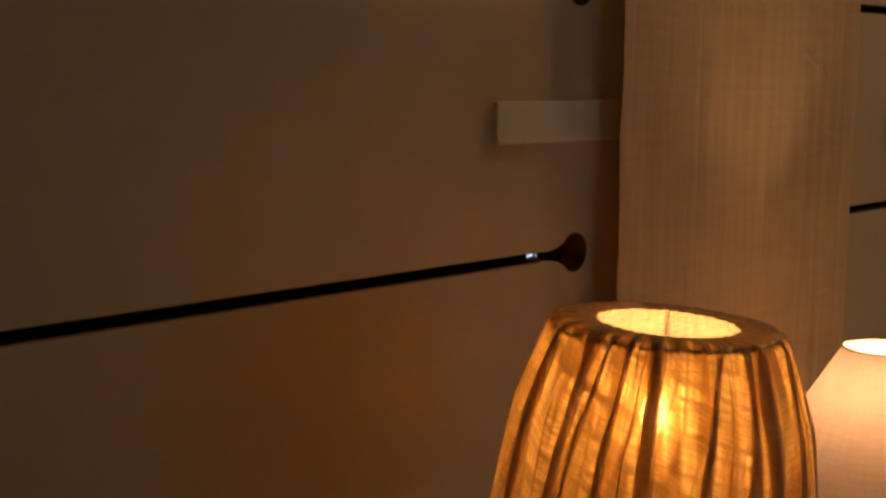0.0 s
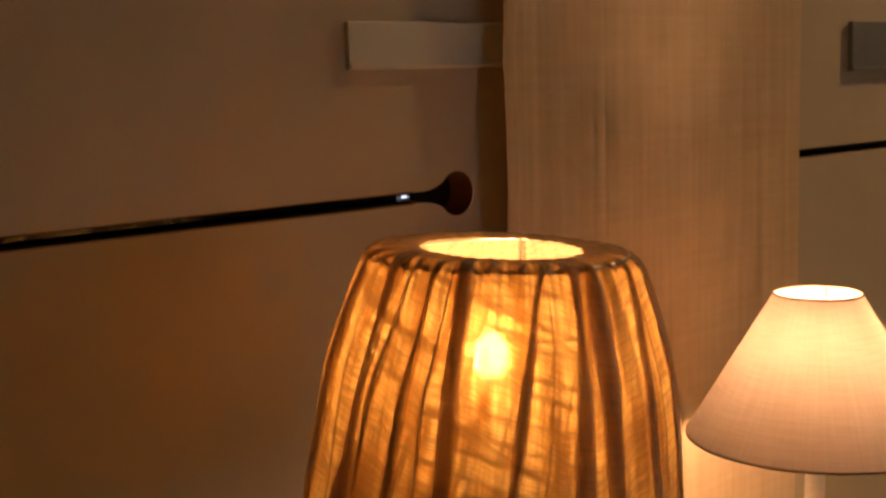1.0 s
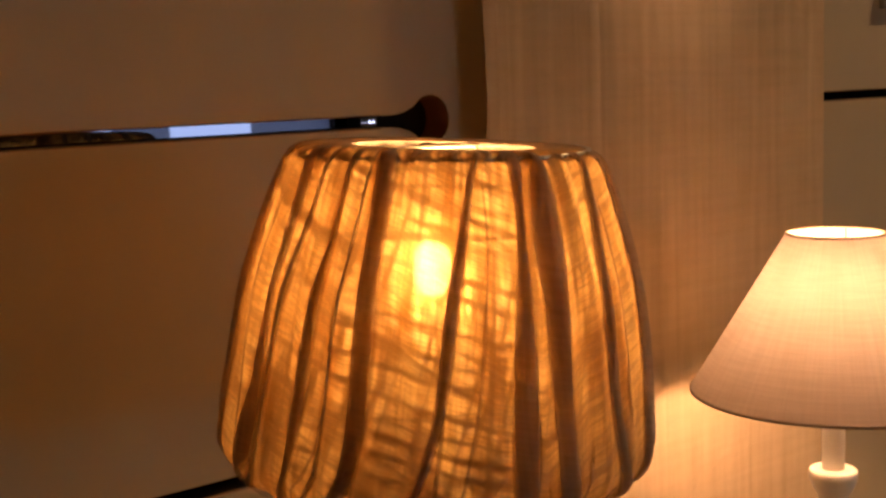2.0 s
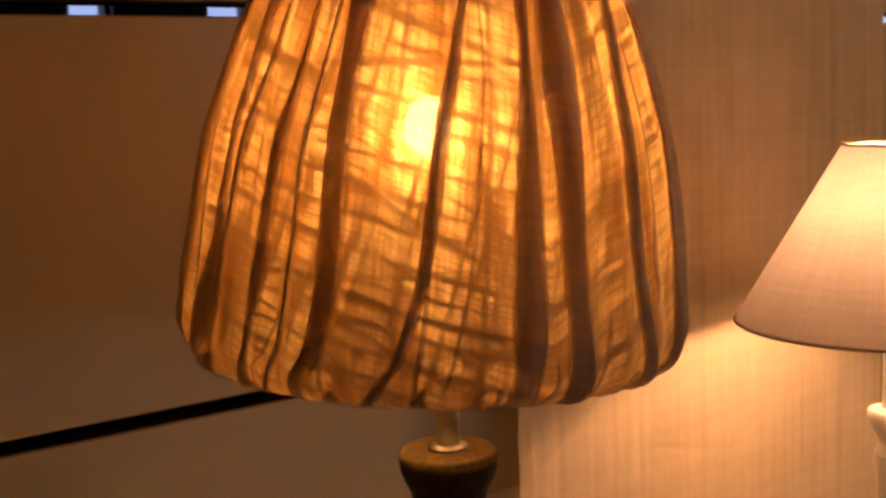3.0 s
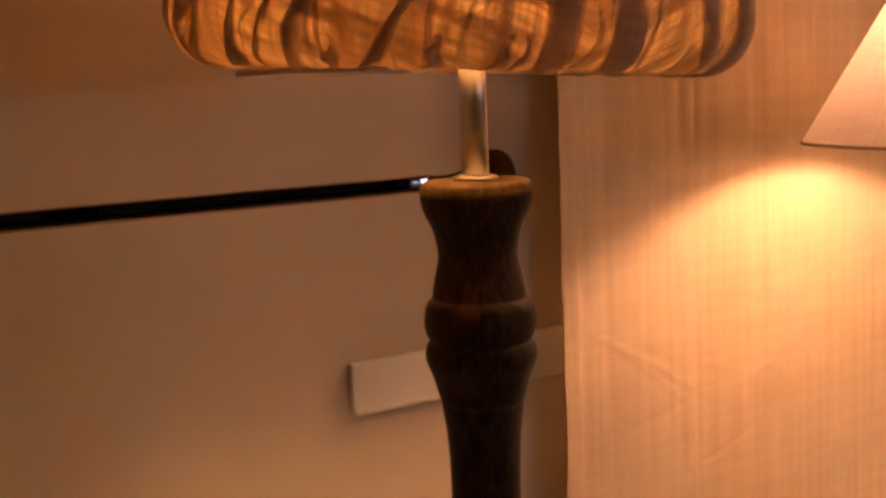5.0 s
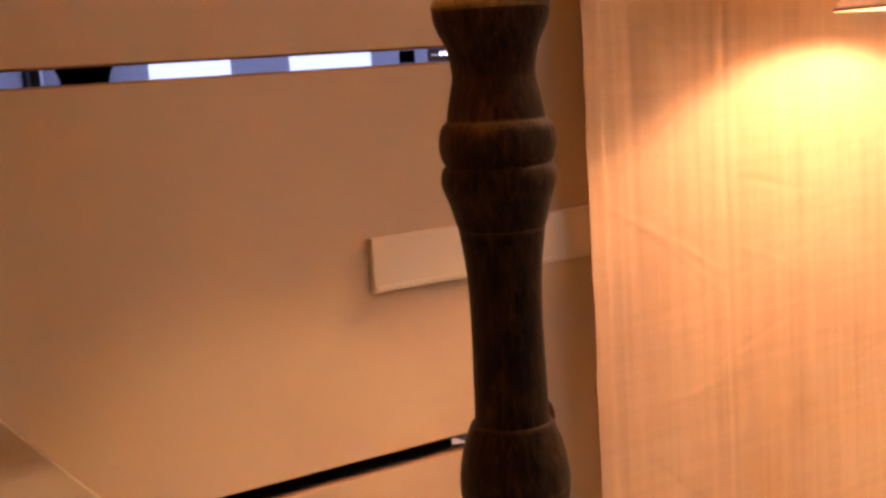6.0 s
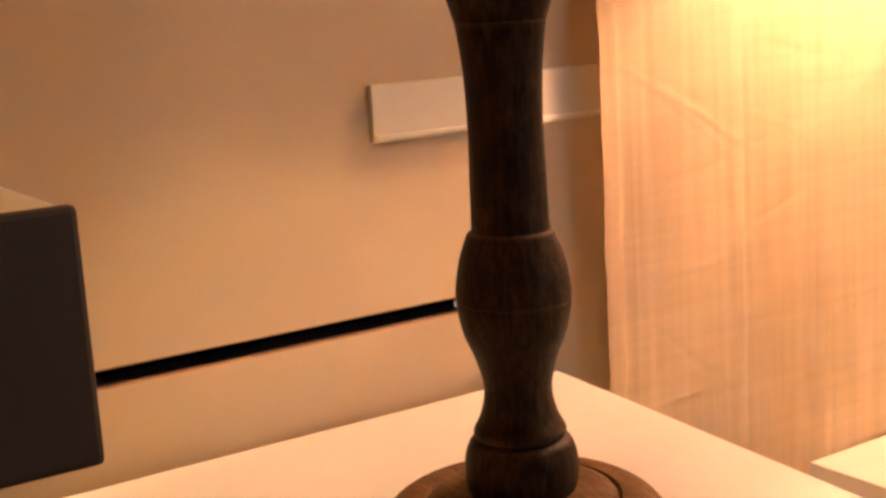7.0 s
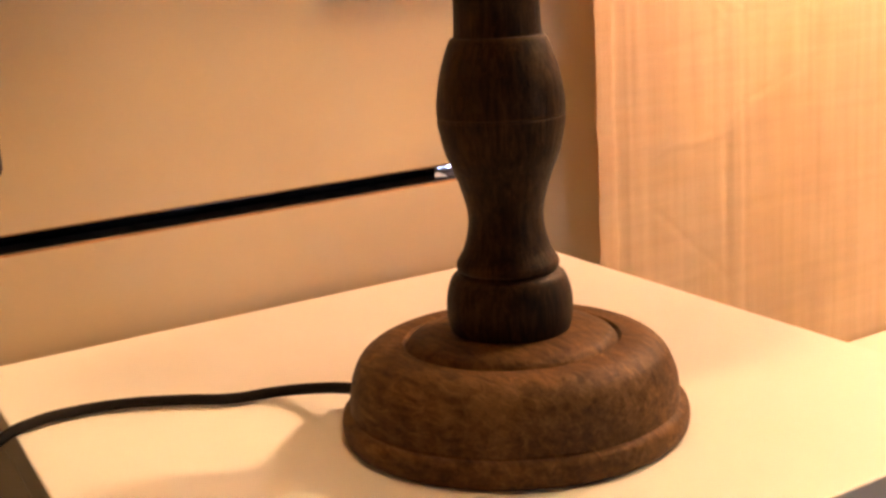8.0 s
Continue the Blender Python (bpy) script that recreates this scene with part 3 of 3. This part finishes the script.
lathe("bulb_socket", rounded([(0.0090, 0.425), (0.0140, 0.432), (0.0150, 0.445), (0.0145, 0.480), (0.0125, 0.487), (0.0098, 0.4992)], 3), SOCKET, lamp, "brown bulb socket", 28)
bulb = lathe("bulb", rounded([(0.0060, 0.4990), (0.0080, 0.5015), (0.0106, 0.5070), (0.0114, 0.5140), (0.0100, 0.5215), (0.0055, 0.5272), (0.0012, 0.5290)], 4), BULB_GLOW, lamp, "glowing bulb", 28)
bulb.location = (-0.0070, -0.0015, 0.001)

# the shade: cloth gathered over a wire frame, leaning a little
FACE = Vector((-0.615, -0.788, 0.0))
RIGHT = Vector((0.788, -0.615, 0.0))
SHADE = [(0.0800, 0.4010), (0.0900, 0.3985), (0.1075, 0.3962), (0.1150, 0.3985), (0.1220, 0.4045), (0.1255, 0.4130), (0.1260, 0.4200), (0.1240, 0.4370), (0.1212, 0.4580), (0.1150, 0.5042), (0.1085, 0.5285), (0.1015, 0.5500), (0.0940, 0.5710),
         (0.0895, 0.5790), (0.0845, 0.5830), (0.0780, 0.5845), (0.0660, 0.5845), (0.0555, 0.5835)]
SHADE_CURVE = rounded(SHADE, 4)
shade_rng = random.Random(4)


def lean(z):
    return RIGHT * (0.0042 + (z - 0.578) * 0.056)


def at_shade(phi, s, lift=0.0):
    """Place on the shade: phi round it from the side facing the room, s from hem to top opening."""
    k = s * (len(SHADE_CURVE) - 1)
    i = min(int(k), len(SHADE_CURVE) - 2)
    f = k - i
    r = SHADE_CURVE[i][0] * (1 - f) + SHADE_CURVE[i + 1][0] * f
    z = SHADE_CURVE[i][1] * (1 - f) + SHADE_CURVE[i + 1][1] * f
    w = FACE * math.cos(phi) + RIGHT * math.sin(phi)
    gather = -0.0026 + 0.0014 * math.sin(31 * phi + 3 * math.sin(2 * phi) + 14 * z) + 0.0022 * noise.noise(Vector((math.cos(phi) * 9, math.sin(phi) * 9, z * 5)))
    gather += 0.0013 * noise.noise(Vector((math.cos(phi + 0.7 * z) * 26, math.sin(phi + 0.7 * z) * 26, z * 7)))
    if s < 0.18:
        gather += 0.0034 * noise.noise(Vector((math.cos(phi) * 16, math.sin(phi) * 16, 4))) * (1 - s / 0.18)
        z += 0.0034 * noise.noise(Vector((math.cos(phi) * 14, math.sin(phi) * 14, 8))) * (1 - s / 0.18)
    p = w * (r + gather + lift) + lean(z)
    return p + Vector((0, 0, z + 0.0012 - 0.056 * p.dot(RIGHT)))


def thread_slant(phi):
    """The cross threads sag one way on the front and rise again past the double fold."""
    turn = 0.44
    return 0.11 * (0.38 * phi if phi < turn else 0.38 * turn - 0.60 * (min(phi, 1.5) - turn))


def shade_cloth():
    nphi, ns = 360, 64
    verts, faces, uvs = [], [], []
    for j in range(ns + 1):
        s = j / ns
        for i in range(nphi):
            phi = -math.pi + 2 * math.pi * i / nphi
            p = at_shade(phi, s)
            if j == ns:
                p += (FACE * math.cos(phi) + RIGHT * math.sin(phi)) * 0.004 * noise.noise(Vector((math.cos(phi) * 30, math.sin(phi) * 30, 2)))
            verts.append(p)
            uvs.append((0.11 * phi - 0.10 * (p.z - 0.45), p.z + thread_slant(phi)))
    for j in range(ns):
        for i in range(nphi):
            n = (i + 1) % nphi
            faces.append((j * nphi + i, j * nphi + n, (j + 1) * nphi + n, (j + 1) * nphi + i))
    return mesh_object("shade", verts, faces, SHADE_CLOTH, lamp, "golden-brown gathered linen shade, lit from inside", True, uvs)


shade = shade_cloth()


def pleat(phis, width, rise=0.0028, s0=0.08, s1=0.97, full=1.0):
    """A fold of doubled cloth lying on the shade: phis in degrees at the hem, the middle and the top."""
    a, b, c = (radians(p) for p in phis)
    n, verts, faces, uvs, thickness = 36, [], [], [], []
    seed = shade_rng.random() * 50
    for j in range(n + 1):
        t = j / n
        s = s0 + (s1 - s0) * t
        phi = a * (1 - t) * (1 - 2 * t) + 4 * b * t * (1 - t) + c * t * (2 * t - 1)
        phi += 0.03 * noise.noise(Vector((seed, 0, t * 3.2)))
        w = 1.25 * width * (0.55 + 0.45 * math.sin(math.pi * min(1, 0.12 + 0.95 * t))) * (1 + 0.75 * noise.noise(Vector((seed, 3, t * 4))))
        rr = at_shade(phi, s)
        r = max(0.05, Vector((rr.x, rr.y)).length)
        ends = min(1.0, 6 * t + (1.0 if s0 < 0.09 else 0.0)) * min(1.0, 6 * (1 - t) + (1.0 if s1 > 0.95 else 0.0))
        for q, h, solid in ((-1.0, 0.0004, 0.0), (-0.80, 0.8 * rise, 0.92), (-0.2, 1.15 * rise, 1.0), (0.55, rise, 0.88), (1.0, 0.0006, 0.0)):
            thickness.append(solid * ends * full)
            p = at_shade(phi + q * w / 2 / r, s, h)
            verts.append(p)
            uvs.append((0.11 * phi + q * w * 0.5 + seed, p.z))
    m = 5
    for j in range(n):
        for q in range(m - 1):
            k = q + 1
            faces.append((j * m + q, j * m + k, (j + 1) * m + k, (j + 1) * m + q))
    ob = mesh_object("pleat", verts, faces, PLEAT_CLOTH, shade, "", True, uvs)
    ob.data.attributes.new("thickness", "FLOAT", "POINT").data.foreach_set("value", thickness)


for phis, width in (((-72, -54, -57), 0.0120), ((-66, -48, -42), 0.0034), ((-49, -36, -33), 0.0062), ((-33, -21, -22), 0.0092), ((-19, 0, 12), 0.0052),
                    ((18.5, 20.5, 24), 0.0098), ((34.5, 30.5, 32), 0.0130), ((62, 50, 60), 0.0062), ((67, 70, 76), 0.0110), ((80, 80, 87), 0.0150),
                    ((-84, -76, -80), 0.0080), ((95, 92, 99), 0.0180), ((-42, -29, -28), 0.0026)):
    pleat(phis, width)
for k in range(13):
    mid = 106 + 11.5 * k + shade_rng.uniform(-3, 3)
    pleat((mid + shade_rng.uniform(-9, 4), mid, mid + shade_rng.uniform(-3, 6)), shade_rng.uniform(0.005, 0.012))
# fine slanting wrinkles between the folds
for k in range(11):
    mid = -80 + 15 * k + shade_rng.uniform(-3, 3)
    low = shade_rng.uniform(0.08, 0.5)
    pleat((mid + shade_rng.uniform(-7, 1), mid, mid + shade_rng.uniform(-1, 5)), shade_rng.uniform(0.0014, 0.0030), 0.0014, low, min(0.74, low + shade_rng.uniform(0.2, 0.5)), 0.6)
# patches where the cloth lies doubled
pleat((-16, -12, -9), 0.050, 0.0048, 0.14, 0.52, 0.42)
pleat((8, 9, 10), 0.030, 0.0048, 0.14, 0.46, 0.35)
pleat((-58, -50, -48), 0.030, 0.0048, 0.14, 0.50, 0.3)
# short tucks at the hem
for mid in (-44, -22, -3, 9, 13, 33, 48, 57):
    pleat((mid - 2, mid, mid + 1.5), 0.0045, 0.002, 0.08, 0.27)
# gathers on the shoulder of the top
for k in range(34):
    mid = k * 10.6 + shade_rng.uniform(-3, 3)
    pleat((mid, mid + 1, mid + 4), 0.0042, 0.0022, 0.76, 0.99)


def doubled_band(name, s0, s1, solid0, solid1, label):
    """Second layer inside the shade's cloth, its thickness running from solid0 to solid1."""
    nphi, ns = 240, 10
    verts, faces, uvs, thickness = [], [], [], []
    for j in range(ns + 1):
        t = j / ns
        for i in range(nphi):
            phi = 2 * math.pi * i / nphi
            p = at_shade(phi, s0 + (s1 - s0) * t, -0.0014)
            verts.append(p)
            uvs.append((0.11 * phi + 3.0, p.z))
            wave = 0.25 * noise.noise(Vector((math.cos(phi) * 12, math.sin(phi) * 12, t)))
            thickness.append(max(0.0, min(1.0, (solid0 + (solid1 - solid0) * t) * (1 + wave))))
    for j in range(ns):
        for i in range(nphi):
            n = (i + 1) % nphi
            faces.append((j * nphi + i, j * nphi + n, (j + 1) * nphi + n, (j + 1) * nphi + i))
    ob = mesh_object(name, verts, faces, PLEAT_CLOTH, shade, label, True, uvs)
    ob.data.attributes.new("thickness", "FLOAT", "POINT").data.foreach_set("value", thickness)


# added layer at the hem: its taper imitates light fading below the bulb
doubled_band("hem_dimmer", 0.08, 0.44, 0.85, 0.0, "inner cloth layer, added to darken the shade towards its hem")
doubled_band("top_lining", 0.76, 0.985, 0.75, 0.95, "gathered top edge")


def ring(name, radius, z, thick, parent):
    verts, faces = [], []
    n, m = 72, 6
    for i in range(n):
        a = 2 * math.pi * i / n
        d = FACE * math.cos(a) + RIGHT * math.sin(a)
        for k in range(m):
            b = 2 * math.pi * k / m
            verts.append(d * (radius + thick * math.cos(b)) + lean(z) + Vector((0, 0, z + thick * math.sin(b))))
    for i in range(n):
        for k in range(m):
            ii, kk = (i + 1) % n, (k + 1) % m
            faces.append((i * m + k, ii * m + k, ii * m + kk, i * m + kk))
    mesh_object(name, verts, faces, CHROME, parent, "", True)


ring("frame_ring", 0.083, 0.5795, 0.0014, shade)
ring("frame_ring", 0.097, 0.4000, 0.0014, shade)
for k in range(3):
    a = radians(40 + 120 * k)
    d = FACE * math.cos(a) + RIGHT * math.sin(a)
    tube("frame_spoke", [Vector((0, 0, 0.474)) + d * 0.014, Vector((0, 0, 0.50)) + d * 0.05, d * 0.083 + Vector((0, 0, 0.5795))], 0.0011, CHROME, shade)

# the cord, lying on the plinth and dropping over its edge
tube("power_cord", [Vector(p) - LAMP for p in ((-0.045, -0.208, 0.9180), (-0.050, -0.180, 0.9125), (-0.062, -0.155, 0.9070), (-0.079, -0.149, 0.9066), (-0.098, -0.134, 0.9066), (-0.119, -0.121, 0.9066),
                                               (-0.142, -0.115, 0.9066), (-0.158, -0.117, 0.9068), (-0.172, -0.121, 0.9050), (-0.188, -0.124, 0.8940), (-0.200, -0.122, 0.860), (-0.203, -0.110, 0.75), (-0.20, -0.10, 0.45))], 0.0025, CORD, lamp, "black rubber power cord")

# ---- the white lamp ----
LAMP2 = Vector((0.494, -0.193, 0.781))
lamp2 = new("table_lamp")
lamp2.location = LAMP2
tagged(lamp2, "white turned table lamp with a lit beige cone shade", "table lamp", "table lamps")
lathe("foot", rounded([(0.039, -0.002), (0.040, 0.004), (0.039, 0.012), (0.035, 0.018), (0.028, 0.024), (0.020, 0.032)], 4), WHITE_WOOD, lamp2)
lathe("column", rounded([(0.022, 0.031), (0.024, 0.044), (0.016, 0.058), (0.013, 0.075), (0.018, 0.10), (0.0225, 0.135), (0.0235, 0.165), (0.020, 0.20), (0.0145, 0.25), (0.0125, 0.30),
                         (0.0135, 0.332), (0.0155, 0.346), (0.0158, 0.351), (0.0128, 0.357), (0.0130, 0.362), (0.0175, 0.370), (0.0205, 0.378), (0.0212, 0.383), (0.0195, 0.387), (0.0120, 0.3875)], 5), WHITE_WOOD, lamp2, "white turned column")
lathe("candle_tube", [(0.0098, 0.3872), (0.0098, 0.506)], WHITE_WOOD, lamp2, "white tube", 28)
lathe("bulb", rounded([(0.0090, 0.5062), (0.0105, 0.511), (0.0145, 0.519), (0.0162, 0.530), (0.0150, 0.540), (0.0100, 0.548), (0.0015, 0.552)], 4), BULB2_GLOW, lamp2, "glowing bulb", 28)


def cone_shade():
    rb, rt, zb, zt = 0.1245, 0.0415, 0.4590, 0.5985
    nphi, ns = 96, 20
    verts, faces, uvs = [], [], []
    for j in range(ns + 1):
        s = j / ns
        for i in range(nphi):
            a = 2 * math.pi * i / nphi
            r = rb + (rt - rb) * s
            verts.append((r * math.cos(a), r * math.sin(a), zb + (zt - zb) * s))
            uvs.append((0.09 * a, zb + (zt - zb) * s))
    for j in range(ns):
        for i in range(nphi):
            n = (i + 1) % nphi
            faces.append((j * nphi + i, j * nphi + n, (j + 1) * nphi + n, (j + 1) * nphi + i))
    sh = mesh_object("shade", verts, faces, CONE_CLOTH, lamp2, "beige cotton cone shade", True, uvs)
    for r, z, t in ((rb, zb, 0.0008), (rt, zt, 0.0009)):
        v, f = [], []
        n, m = 96, 6
        for i in range(n):
            a = 2 * math.pi * i / n
            for k in range(m):
                b = 2 * math.pi * k / m
                v.append(((r + t * math.cos(b)) * math.cos(a), (r + t * math.cos(b)) * math.sin(a), z + 1.6 * t * math.sin(b)))
        for i in range(n):
            for k in range(m):
                ii, kk = (i + 1) % n, (k + 1) % m
                f.append((i * m + k, ii * m + k, ii * m + kk, i * m + kk))
        mesh_object("edge_binding", v, f, BINDING_CLOTH, sh, "brown edge binding", True, [(x * 0.1, y * 0.1) for x, y, _ in v])
    for k in range(3):
        a = radians(20 + 120 * k)
        tube("frame_spoke", [(0.0105 * math.cos(a), 0.0105 * math.sin(a), 0.500), (0.030 * math.cos(a), 0.030 * math.sin(a), 0.545), (rt * math.cos(a), rt * math.sin(a), zt - 0.002)], 0.001, CHROME, sh)


cone_shade()
